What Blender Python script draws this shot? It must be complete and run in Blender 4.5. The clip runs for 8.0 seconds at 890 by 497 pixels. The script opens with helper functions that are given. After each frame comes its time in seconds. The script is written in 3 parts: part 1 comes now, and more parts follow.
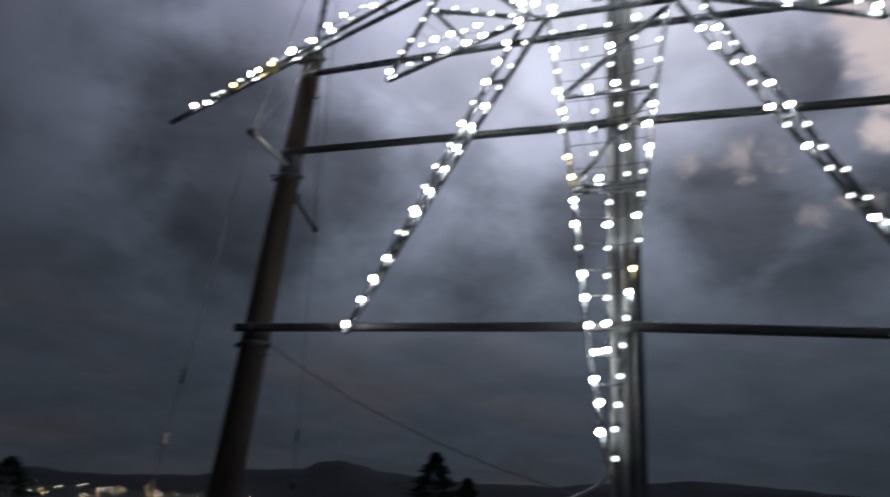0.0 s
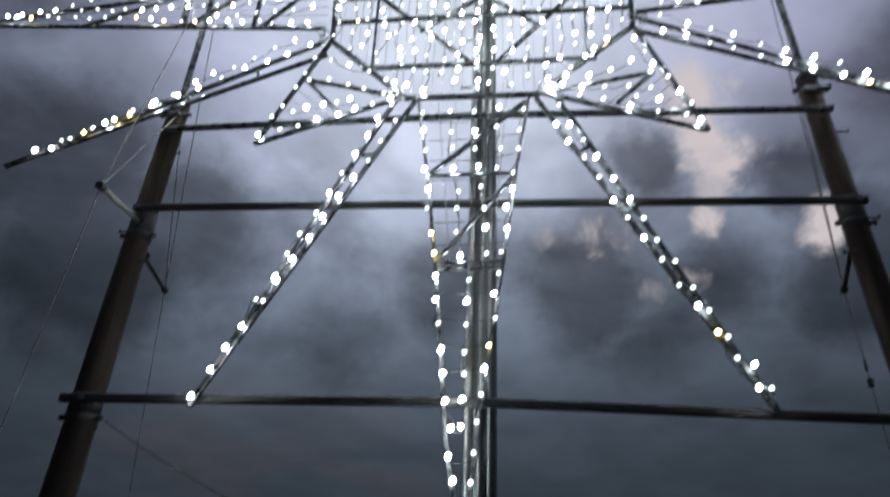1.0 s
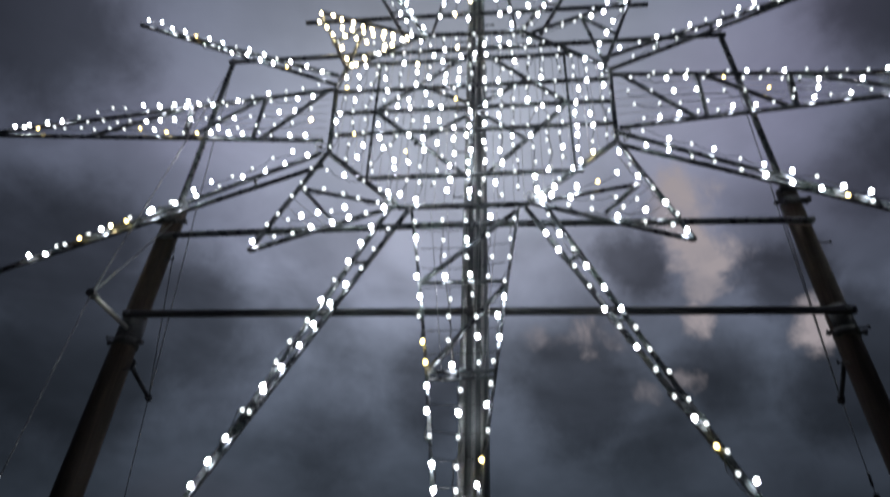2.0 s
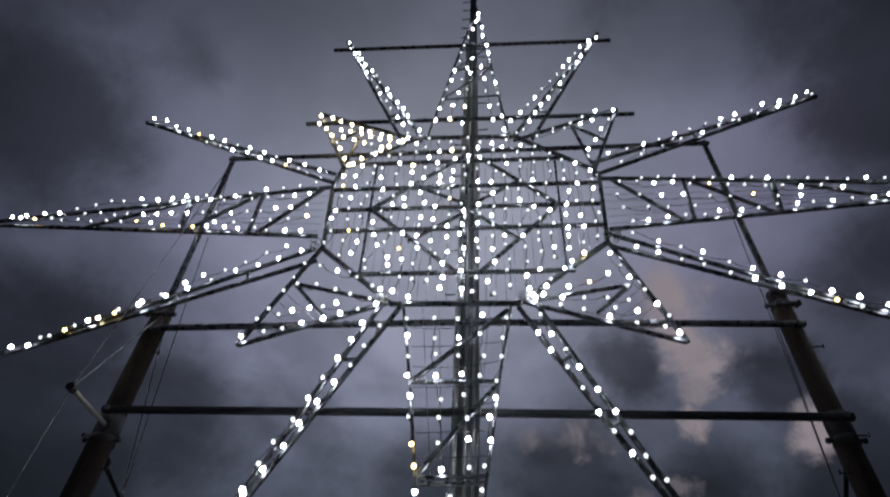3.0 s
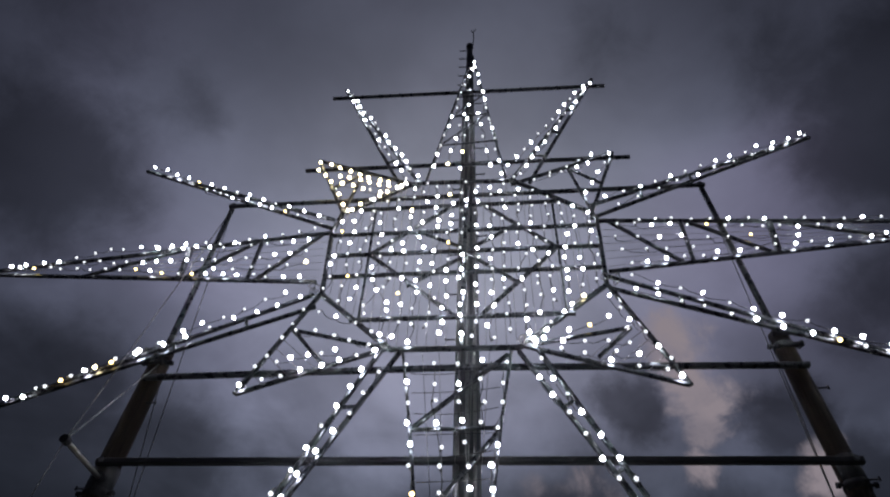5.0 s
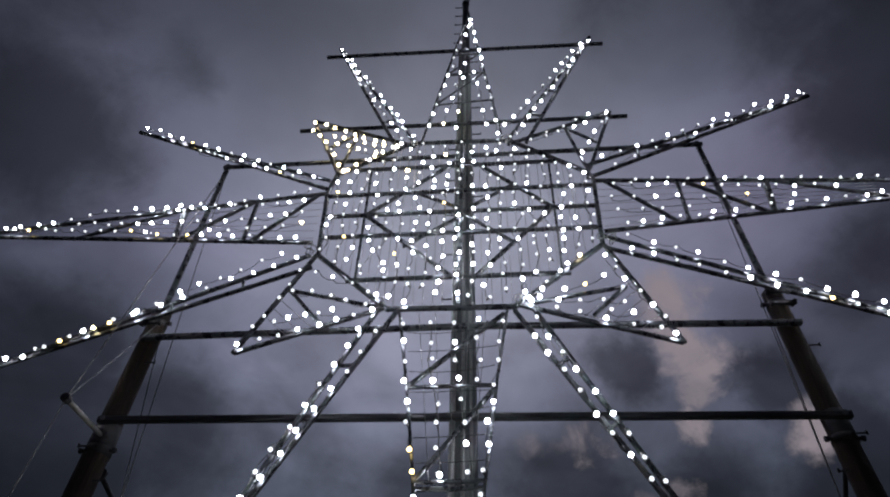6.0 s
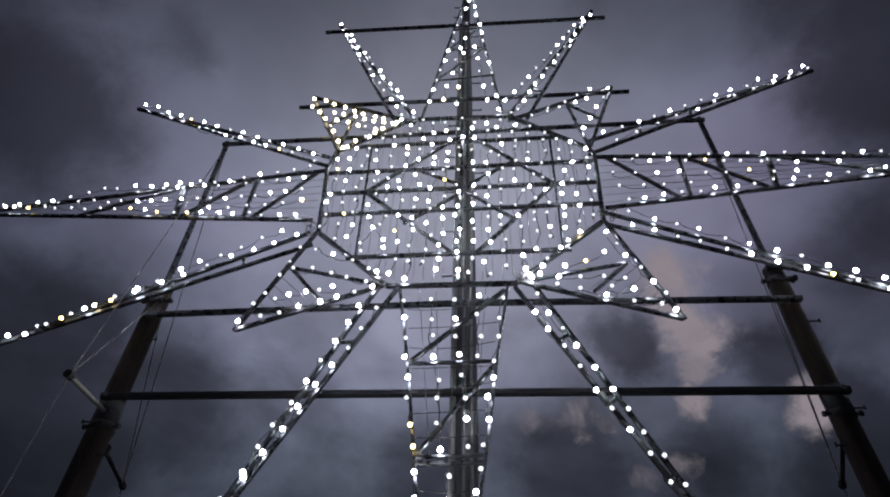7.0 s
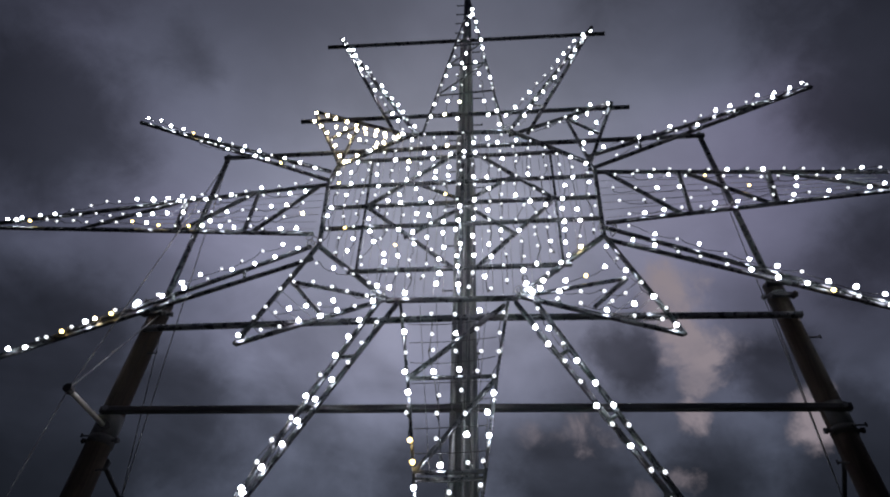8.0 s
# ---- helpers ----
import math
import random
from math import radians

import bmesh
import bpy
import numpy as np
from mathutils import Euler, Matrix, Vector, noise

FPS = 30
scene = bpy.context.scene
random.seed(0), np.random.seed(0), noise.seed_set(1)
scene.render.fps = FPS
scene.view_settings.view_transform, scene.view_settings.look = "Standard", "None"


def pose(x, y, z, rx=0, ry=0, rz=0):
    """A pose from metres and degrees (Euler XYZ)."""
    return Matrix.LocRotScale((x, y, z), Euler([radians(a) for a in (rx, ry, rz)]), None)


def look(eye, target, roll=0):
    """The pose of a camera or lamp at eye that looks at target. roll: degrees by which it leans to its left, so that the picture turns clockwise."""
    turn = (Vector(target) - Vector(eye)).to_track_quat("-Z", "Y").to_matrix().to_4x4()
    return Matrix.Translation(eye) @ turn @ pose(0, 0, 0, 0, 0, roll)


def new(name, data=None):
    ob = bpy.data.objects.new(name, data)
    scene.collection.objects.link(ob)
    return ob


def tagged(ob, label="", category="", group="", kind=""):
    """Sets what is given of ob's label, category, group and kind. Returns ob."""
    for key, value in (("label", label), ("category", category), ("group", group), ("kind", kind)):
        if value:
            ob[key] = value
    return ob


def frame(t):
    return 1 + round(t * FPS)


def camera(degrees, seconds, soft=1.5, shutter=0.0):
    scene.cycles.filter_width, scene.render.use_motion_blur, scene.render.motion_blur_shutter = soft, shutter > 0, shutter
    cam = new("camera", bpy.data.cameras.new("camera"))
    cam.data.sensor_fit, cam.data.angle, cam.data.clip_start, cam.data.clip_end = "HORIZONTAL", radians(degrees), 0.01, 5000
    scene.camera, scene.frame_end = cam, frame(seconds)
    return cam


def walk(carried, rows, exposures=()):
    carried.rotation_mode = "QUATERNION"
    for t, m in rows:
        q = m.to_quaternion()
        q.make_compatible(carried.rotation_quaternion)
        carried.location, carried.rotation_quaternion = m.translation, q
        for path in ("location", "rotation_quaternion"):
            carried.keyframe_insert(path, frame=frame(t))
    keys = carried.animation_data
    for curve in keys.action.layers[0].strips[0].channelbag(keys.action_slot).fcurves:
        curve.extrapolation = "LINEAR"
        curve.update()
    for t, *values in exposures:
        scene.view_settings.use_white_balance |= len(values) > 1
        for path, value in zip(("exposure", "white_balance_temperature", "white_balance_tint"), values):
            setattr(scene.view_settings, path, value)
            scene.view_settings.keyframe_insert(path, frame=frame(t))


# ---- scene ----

# ------------------------------------------------ camera and walk
cam = camera(69.3, 8.0, soft=2.0, shutter=0.8)
PATH = [
    (0, (-0.039, 0.121, 1.46), (-0.671, 1.882, 2.167), 4.8),
    (0.5, (-0.041, 0.058, 1.524), (-0.374, 1.876, 2.287), 2.1),
    (1, (-0.005, 0.063, 1.548), (-0.226, 1.832, 2.455), 2.4),
    (1.5, (0.014, 0.048, 1.568), (-0.152, 1.746, 2.612), 2.0),
    (2, (-0.001, 0.007, 1.623), (-0.191, 1.618, 2.793), 2.4),
    (2.2, (-0.006, 0.013, 1.629), (-0.189, 1.575, 2.864), 2.9),
    (3.3, (-0.011, -0.005, 1.649), (-0.157, 1.382, 3.083), 2.9),
    (3.5, (-0.01, -0.002, 1.656), (-0.153, 1.363, 3.111), 2.8),
    (4, (0.001, -0.015, 1.671), (-0.16, 1.311, 3.161), 3.1),
    (4.5, (0.008, -0.016, 1.668), (-0.151, 1.286, 3.178), 3.0),
    (6, (0.013, 0.021, 1.631), (-0.134, 1.43, 3.043), 2.0),
    (6.5, (0.023, 0.025, 1.632), (-0.127, 1.454, 3.023), 1.9),
    (7, (0.016, 0.037, 1.634), (-0.136, 1.494, 2.996), 1.9),
    (7.5, (0.026, 0.02, 1.646), (-0.124, 1.463, 3.023), 2.3),
    (8, (0.021, 0.01, 1.643), (-0.132, 1.44, 3.033), 2.2),
]
EXPOSURES = [(0.0, 1.78, 6850, 7), (0.5, 2.1, 6700, 4), (1.0, 1.75, 6600, 3), (1.5, 1.46, 6550, 3), (2.0, 0.95, 6550, 6), (3.5, 0.44, 6450, 13), (4.5, 0.45, 6450, 14), (6.0, 0.46, 6480, 14), (8.0, 0.52, 6480, 14)]
walk(cam, [(t, look(eye, target, roll)) for t, eye, target, roll in PATH], EXPOSURES)

# ------------------------------------------------ dusk sky
SKY_LIGHT = 1.0


def build_sky():
    """Broken cloud at dusk: a cloud deck seen from below, thin and pale in places, with one rift towards the last
    light; the bulbs' glare is painted in behind the star.
    """
    w = bpy.data.worlds.new("dusk_sky")
    scene.world = w
    w.use_nodes = True
    nt = w.node_tree
    nt.nodes.clear()
    N, L = nt.nodes.new, nt.links.new

    def math_node(op, a, b=None, c=None, clamp=False):
        n = N("ShaderNodeMath")
        n.operation, n.use_clamp = op, clamp
        for i, v in enumerate((a, b, c)):
            if v is None:
                continue
            if isinstance(v, (int, float)):
                n.inputs[i].default_value = v
            else:
                L(v, n.inputs[i])
        return n.outputs[0]

    def smooth(v, lo, hi, a=0.0, b=1.0):
        n = N("ShaderNodeMapRange")
        n.interpolation_type = "SMOOTHSTEP"
        L(v, n.inputs[0])
        for i, x in enumerate((lo, hi, a, b)):
            n.inputs[i + 1].default_value = x
        return n.outputs[0]

    def toward(x, y, z):
        n = N("ShaderNodeVectorMath")
        n.operation = "DOT_PRODUCT"
        L(way, n.inputs[0])
        n.inputs[1].default_value = Vector((x, y, z)).normalized()
        return n.outputs["Value"]

    def clouds(vec, scale, detail, rough, distort=0.0):
        n = N("ShaderNodeTexNoise")
        n.inputs["Scale"].default_value, n.inputs["Detail"].default_value = scale, detail
        n.inputs["Roughness"].default_value, n.inputs["Distortion"].default_value = rough, distort
        L(vec, n.inputs["Vector"])
        return n.outputs["Fac"]

    way = N("ShaderNodeTexCoord").outputs["Generated"]
    sep = N("ShaderNodeSeparateXYZ")
    L(way, sep.inputs[0])
    up = math_node("ADD", math_node("MAXIMUM", sep.outputs[2], 0.0), 0.20)
    deck = N("ShaderNodeCombineXYZ")
    L(math_node("DIVIDE", sep.outputs[0], up), deck.inputs[0])
    L(math_node("DIVIDE", sep.outputs[1], up), deck.inputs[1])
    deck = deck.outputs[0]
    big = clouds(deck, 1.7, 4, 0.5, 0.5)
    fine = clouds(deck, 4.0, 6, 0.50, 0.6)
    wisps = clouds(deck, 11.0, 6, 0.6, 0.4)
    thick = math_node("ADD", math_node("MULTIPLY", big, 0.60), math_node("ADD", math_node("MULTIPLY", fine, 0.31), math_node("MULTIPLY", wisps, 0.09)))
    lit = smooth(thick, 0.37, 0.63, 0.58, 1.45)
    # bulbs' glare painted into the sky: one lobe behind the star, two beside it
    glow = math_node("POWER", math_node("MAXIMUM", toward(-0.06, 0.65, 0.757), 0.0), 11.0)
    side_glare = math_node("ADD", math_node("MULTIPLY", math_node("POWER", math_node("MAXIMUM", toward(-0.40, 0.71, 0.58), 0.0), 24.0), 1.35), math_node("POWER", math_node("MAXIMUM", toward(0.42, 0.66, 0.62), 0.0), 24.0))
    level = math_node("ADD", math_node("MULTIPLY", glow, 0.195), math_node("MULTIPLY_ADD", side_glare, 0.034, 0.0135))
    low = smooth(sep.outputs[2], -0.02, 0.50, 0.74, 1.0)
    contrast = math_node("MULTIPLY", smooth(sep.outputs[2], 0.10, 0.60, 0.25, 0.9), smooth(sep.outputs[2], 0.50, 0.72, 1.0, 0.5))
    lit = math_node("MULTIPLY_ADD", math_node("SUBTRACT", lit, 1.0), contrast, 1.0)
    high = smooth(sep.outputs[2], 0.74, 0.90, 1.0, 0.60)
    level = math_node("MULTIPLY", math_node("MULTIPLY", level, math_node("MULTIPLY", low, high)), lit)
    stretched = N("ShaderNodeVectorMath")
    stretched.operation = "ADD"
    L(way, stretched.inputs[0])
    wob = N("ShaderNodeTexNoise")
    wob.inputs["Scale"].default_value, wob.inputs["Detail"].default_value, wob.inputs["Roughness"].default_value = 7.0, 8, 0.62
    L(way, wob.inputs["Vector"])
    push = N("ShaderNodeVectorMath")
    push.operation = "MULTIPLY_ADD"
    L(wob.outputs["Color"], push.inputs[0])
    push.inputs[1].default_value, push.inputs[2].default_value = (0.13, 0.13, 0.13), (-0.065, -0.065, -0.065)
    L(push.outputs[0], stretched.inputs[1])

    def spot(x, y, z, radius, soft):
        n = N("ShaderNodeVectorMath")
        n.operation = "DISTANCE"
        L(stretched.outputs[0], n.inputs[0])
        n.inputs[1].default_value = Vector((x, y, z)).normalized()
        return smooth(n.outputs["Value"], radius, radius - soft, 0.0, 1.0)

    ragged = clouds(way, 12.0, 10, 0.64, 0.5)

    def patches(list_of_spots, lo, hi, tear):
        """Ragged-edged cloud patches round the given directions (x, y, z, radius, strength)."""
        field = 0.0
        for x, y, z, radius, strength in list_of_spots:
            field = math_node("MAXIMUM", math_node("MULTIPLY", spot(x, y, z, radius, radius), strength), field)
        edge = math_node("MULTIPLY", smooth(field, 0.02, 0.3), tear)
        return smooth(math_node("MULTIPLY_ADD", math_node("SUBTRACT", ragged, 0.5), edge, field), lo, hi)

    # heavy banks with the rift between; other spots darken the sky, low and high
    banks = patches([(0.185, 0.810, 0.556, 0.105, 1.0), (0.375, 0.775, 0.505, 0.115, 1.0), (0.465, 0.670, 0.578, 0.13, 0.6), (0.095, 0.899, 0.428, 0.15, 0.5), (0.282, 0.873, 0.398, 0.15, 0.7),
                     (0.478, 0.489, 0.730, 0.16, 0.4), (0.43, 0.83, 0.36, 0.16, 0.9), (-0.62, 0.40, 0.67, 0.22, 0.45), (0.51, 0.42, 0.75, 0.24, 1.0), (0.40, 0.42, 0.81, 0.20, 0.6), (-0.50, 0.30, 0.81, 0.20, 0.5), (-0.42, 0.42, 0.80, 0.13, 0.5), (0.17, 0.41, 0.89, 0.16, 0.45), (-0.26, 0.91, 0.32, 0.22, 0.6), (-0.25, 0.885, 0.39, 0.18, 0.5), (-0.60, 0.65, 0.46, 0.24, 0.95), (-0.56, 0.74, 0.36, 0.20, 0.8), (-0.42, 0.80, 0.42, 0.24, 0.7), (-0.10, 0.90, 0.40, 0.20, 0.75), (-0.50, 0.74, 0.44, 0.2, 0.8), (-0.57, 0.73, 0.36, 0.26, 1.0), (-0.58, 0.43, 0.69, 0.24, 0.9), (0.45, 0.80, 0.39, 0.17, 1.0), (0.11, 0.91, 0.40, 0.20, 0.9), (-0.74, 0.62, 0.26, 0.2, 0.4), (0.20, 0.92, 0.33, 0.18, 0.6), (0.38, 0.88, 0.29, 0.2, 0.45), (-0.456, 0.771, 0.445, 0.2, 0.9), (0.49, 0.50, 0.71, 0.2, 0.9), (0.50, 0.63, 0.60, 0.15, 0.7)], 0.18, 0.80, 0.42)
    rift = patches([(0.278, 0.775, 0.567, 0.090, 1.0), (0.258, 0.745, 0.615, 0.105, 0.95), (0.280, 0.805, 0.522, 0.070, 0.95), (0.278, 0.836, 0.474, 0.060, 0.8),
                    (0.05, 0.885, 0.463, 0.06, 0.42), (0.10, 0.880, 0.463, 0.07, 0.5), (0.15, 0.873, 0.465, 0.06, 0.45), (0.12, 0.911, 0.395, 0.05, 0.42),
                    (0.19, 0.899, 0.395, 0.06, 0.52), (0.24, 0.885, 0.400, 0.05, 0.45), (0.408, 0.799, 0.442, 0.075, 0.75)], 0.28, 0.86, 1.25)
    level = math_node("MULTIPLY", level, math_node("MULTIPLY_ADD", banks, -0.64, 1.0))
    tone = N("ShaderNodeValToRGB")
    tone.color_ramp.elements[0].position, tone.color_ramp.elements[0].color = 0.0, (0.74, 0.94, 1.32, 1)
    tone.color_ramp.elements[1].position, tone.color_ramp.elements[1].color = 1.0, (0.86, 0.96, 1.43, 1)
    L(smooth(math_node("MULTIPLY_ADD", thick, 0.5, sep.outputs[2]), 0.35, 1.0), tone.inputs[0])
    grey = N("ShaderNodeMix")
    grey.data_type, grey.blend_type = "RGBA", "MULTIPLY"
    grey.inputs["Factor"].default_value = 1.0
    hue = N("ShaderNodeMix")
    hue.data_type = "RGBA"
    L(math_node("MULTIPLY", smooth(clouds(way, 1.7, 2, 0.5), 0.40, 0.62), smooth(sep.outputs[2], 0.40, 0.72)), hue.inputs["Factor"])
    L(tone.outputs[0], hue.inputs[6])
    hue.inputs[7].default_value = (0.96, 0.94, 1.50, 1)
    # the last pink of dusk on the lowest layers
    dusk = N("ShaderNodeMix")
    dusk.data_type = "RGBA"
    L(math_node("MULTIPLY", smooth(clouds(deck, 1.3, 3, 0.5, 0.4), 0.45, 0.62, 0.0, 0.45), math_node("MULTIPLY", smooth(sep.outputs[2], 0.30, 0.14), smooth(sep.outputs[0], 0.0, -0.25))), dusk.inputs["Factor"])
    L(hue.outputs[2], dusk.inputs[6])
    dusk.inputs[7].default_value = (1.12, 1.0, 1.26, 1)
    # the painted glare gets a more neutral tint than the cloud
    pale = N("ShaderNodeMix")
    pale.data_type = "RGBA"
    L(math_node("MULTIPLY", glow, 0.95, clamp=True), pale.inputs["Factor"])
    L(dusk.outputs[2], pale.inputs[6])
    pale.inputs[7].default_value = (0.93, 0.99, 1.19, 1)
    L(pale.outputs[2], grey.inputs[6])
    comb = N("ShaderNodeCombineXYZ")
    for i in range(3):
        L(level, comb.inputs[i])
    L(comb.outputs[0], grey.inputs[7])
    opening = N("ShaderNodeMix")
    opening.data_type = "RGBA"
    L(math_node("MULTIPLY", rift, math_node("MULTIPLY", smooth(fine, 0.30, 0.60, 0.6, 1.0), smooth(ragged, 0.30, 0.62, 0.6, 1.1))), opening.inputs["Factor"])
    L(grey.outputs[2], opening.inputs[6])
    opening.inputs[7].default_value = (0.185, 0.162, 0.176, 1)
    bg = N("ShaderNodeBackground")
    L(opening.outputs[2], bg.inputs[0])
    bg.inputs[1].default_value = SKY_LIGHT
    L(bg.outputs[0], N("ShaderNodeOutputWorld").inputs[0])


build_sky()

# ------------------------------------------------ materials


def material(name):
    m = bpy.data.materials.new(name)
    m.use_nodes = True
    nt = m.node_tree
    return m, nt, nt.nodes["Principled BSDF"]


def noise_tex(nt, scale, detail=5, rough=0.55, stretch=(1, 1, 1)):
    co = nt.nodes.new("ShaderNodeTexCoord")
    mp = nt.nodes.new("ShaderNodeMapping")
    mp.inputs["Scale"].default_value = stretch
    n = nt.nodes.new("ShaderNodeTexNoise")
    n.inputs["Scale"].default_value, n.inputs["Detail"].default_value, n.inputs["Roughness"].default_value = scale, detail, rough
    nt.links.new(co.outputs["Object"], mp.inputs[0])
    nt.links.new(mp.outputs[0], n.inputs["Vector"])
    return n.outputs["Fac"]


def ramp(nt, fac, stops):
    r = nt.nodes.new("ShaderNodeValToRGB")
    e = r.color_ramp.elements
    while len(e) < len(stops):
        e.new(0.5)
    for x, (p, c) in zip(e, stops):
        x.position, x.color = p, (*c, 1)
    nt.links.new(fac, r.inputs[0])
    return r.outputs[0]


def bump(nt, b, fac, strength, distance):
    n = nt.nodes.new("ShaderNodeBump")
    n.inputs["Strength"].default_value, n.inputs["Distance"].default_value = strength, distance
    nt.links.new(fac, n.inputs["Height"])
    nt.links.new(n.outputs[0], b.inputs["Normal"])


def surface(name, stops, scale, rough, metal=0.0, stretch=(1, 1, 1), relief=0.3, depth=0.002, fine=60.0):
    """Two scales of colour variation, a relief from the finer one, and roughness that follows the coarse one."""
    m, nt, b = material(name)
    coarse = noise_tex(nt, scale, 5, 0.6, stretch)
    small = noise_tex(nt, fine, 4, 0.6, stretch)
    mixed = nt.nodes.new("ShaderNodeMath")
    mixed.operation = "MULTIPLY_ADD"
    nt.links.new(small, mixed.inputs[0])
    mixed.inputs[1].default_value = 0.4
    half = nt.nodes.new("ShaderNodeMath")
    half.operation = "MULTIPLY"
    nt.links.new(coarse, half.inputs[0])
    half.inputs[1].default_value = 0.6
    nt.links.new(half.outputs[0], mixed.inputs[2])
    nt.links.new(ramp(nt, mixed.outputs[0], stops), b.inputs["Base Color"])
    rr = nt.nodes.new("ShaderNodeMapRange")
    nt.links.new(coarse, rr.inputs[0])
    rr.inputs[1].default_value, rr.inputs[2].default_value = 0.3, 0.7
    rr.inputs[3].default_value, rr.inputs[4].default_value = max(rough - 0.12, 0.05), min(rough + 0.12, 1)
    nt.links.new(rr.outputs[0], b.inputs["Roughness"])
    b.inputs["Metallic"].default_value = metal
    bump(nt, b, small, relief, depth)
    return m


STEEL = surface("dull_galvanised_steel", [(0.3, (0.085, 0.09, 0.105)), (0.55, (0.145, 0.155, 0.172)), (0.75, (0.24, 0.24, 0.24))], 9, 0.30, 0.6)
BEAM = surface("weathered_dark_beam", [(0.3, (0.040, 0.040, 0.044)), (0.6, (0.080, 0.080, 0.086)), (0.8, (0.13, 0.125, 0.12))], 6, 0.5, 0.3, (0.4, 1, 1))
POLE_WOOD = surface("weathered_pole_wood", [(0.28, (0.017, 0.011, 0.008)), (0.5, (0.043, 0.029, 0.021)), (0.72, (0.095, 0.068, 0.050))], 7, 0.78, 0.0, (1, 1, 0.06), 0.7, 0.006, 38)
MAST = surface("dark_grey_mast", [(0.3, (0.065, 0.07, 0.078)), (0.55, (0.11, 0.118, 0.13)), (0.75, (0.17, 0.175, 0.18))], 6, 0.36, 0.4, (1, 1, 0.15), 0.4, 0.003)
ZINC = surface("zinc_fitting", [(0.3, (0.16, 0.16, 0.17)), (0.6, (0.28, 0.28, 0.29)), (0.8, (0.36, 0.34, 0.31))], 14, 0.45, 0.8)
STRUT = surface("pale_galvanised_strut", [(0.3, (0.30, 0.29, 0.27)), (0.6, (0.45, 0.44, 0.42)), (0.8, (0.55, 0.53, 0.50))], 14, 0.5, 0.3)
CABLE = surface("dark_rubber_cable", [(0.3, (0.020, 0.022, 0.022)), (0.7, (0.045, 0.047, 0.047))], 20, 0.45)
WIRE = surface("stranded_steel_wire", [(0.3, (0.20, 0.20, 0.21)), (0.7, (0.34, 0.34, 0.35))], 30, 0.5, 0.4)
SOCKET = surface("grey_plastic_socket", [(0.3, (0.10, 0.105, 0.11)), (0.7, (0.19, 0.195, 0.20))], 30, 0.4)
PALE_CABLE = surface("pale_power_cable", [(0.3, (0.45, 0.45, 0.44)), (0.7, (0.62, 0.62, 0.60))], 25, 0.5)
CERAMIC = surface("white_ceramic", [(0.3, (0.34, 0.34, 0.33)), (0.7, (0.50, 0.49, 0.47))], 18, 0.3)
GRASS = surface("rough_hill_grass", [(0.3, (0.014, 0.018, 0.010)), (0.55, (0.028, 0.032, 0.018)), (0.75, (0.05, 0.045, 0.028))], 0.35, 0.9, 0.0, (1, 1, 1), 0.9, 0.05, 14)
HILL = surface("wooded_far_hill", [(0.3, (0.006, 0.009, 0.013)), (0.55, (0.011, 0.015, 0.020)), (0.75, (0.018, 0.022, 0.026))], 0.004, 0.95, 0.0, (1, 1, 1), 0.5, 4.0, 0.05)
NEEDLES = surface("dark_conifer_needles", [(0.3, (0.012, 0.024, 0.012)), (0.55, (0.026, 0.045, 0.020)), (0.75, (0.05, 0.07, 0.03))], 1.2, 0.8, 0.0, (1, 1, 1), 0.3, 0.01, 9)
BARK = surface("conifer_bark", [(0.3, (0.035, 0.026, 0.02)), (0.7, (0.09, 0.07, 0.055))], 8, 0.9)


def glowing(name, colour, strength):
    m, nt, b = material(name)
    b.inputs["Base Color"].default_value = (0.8, 0.8, 0.78, 1)
    b.inputs["Roughness"].default_value = 0.25
    b.inputs["Emission Color"].default_value = (*colour, 1)
    b.inputs["Emission Strength"].default_value = strength
    return m


# bulbs: full on, turned aside or weak, and the warm ones
GLOW_COLD = glowing("lit_cold_white_bulb", (0.88, 0.93, 1.0), 32)
GLOW_WEAK = glowing("weakly_lit_bulb", (0.90, 0.95, 1.0), 0.95)
GLOW_WARM = glowing("lit_warm_white_bulb", (1.0, 0.80, 0.44), 14)
GLOW_AMBER = glowing("lit_amber_bulb", (1.0, 0.74, 0.26), 4.5)
TOWN_WHITE = glowing("distant_white_street_light", (1.0, 0.93, 0.82), 4)
TOWN_AMBER = glowing("distant_amber_street_light", (1.0, 0.72, 0.40), 3)
TOWN_RED = glowing("distant_red_light", (1.0, 0.18, 0.22), 2)

# ------------------------------------------------ building helpers
CX = -0.44          # the star's middle
STAR_Y = 6.03       # the plane of its frame
BULB_Y = 5.95


def V(u, z, y=STAR_Y):
    return Vector((u + CX, y, z))


def mesh_of(name, bm, mat, smooth=True):
    me = bpy.data.meshes.new(name)
    bm.to_mesh(me)
    bm.free()
    for p in me.polygons:
        p.use_smooth = smooth
    me.materials.append(mat)
    return me


def part(name, bm, mat, parent, label="", smooth=False):
    ob = new(name, mesh_of(name, bm, mat, smooth))
    if parent:
        ob.parent = parent
        ob.matrix_parent_inverse = parent.matrix_world.inverted()
    return tagged(ob, label)


def thing(name, place, label, category, group="", kind=""):
    ob = new(name)
    ob.empty_display_size = 0.2
    ob.location = place
    ob.matrix_world = Matrix.Translation(place)
    return tagged(ob, label, category, group, kind)


def basis(p, q):
    d = (q - p).normalized()
    side = d.cross(Vector((0, 1, 0)))
    if side.length < 1e-3:
        side = Vector((1, 0, 0))
    side.normalize()
    return d, side, side.cross(d)


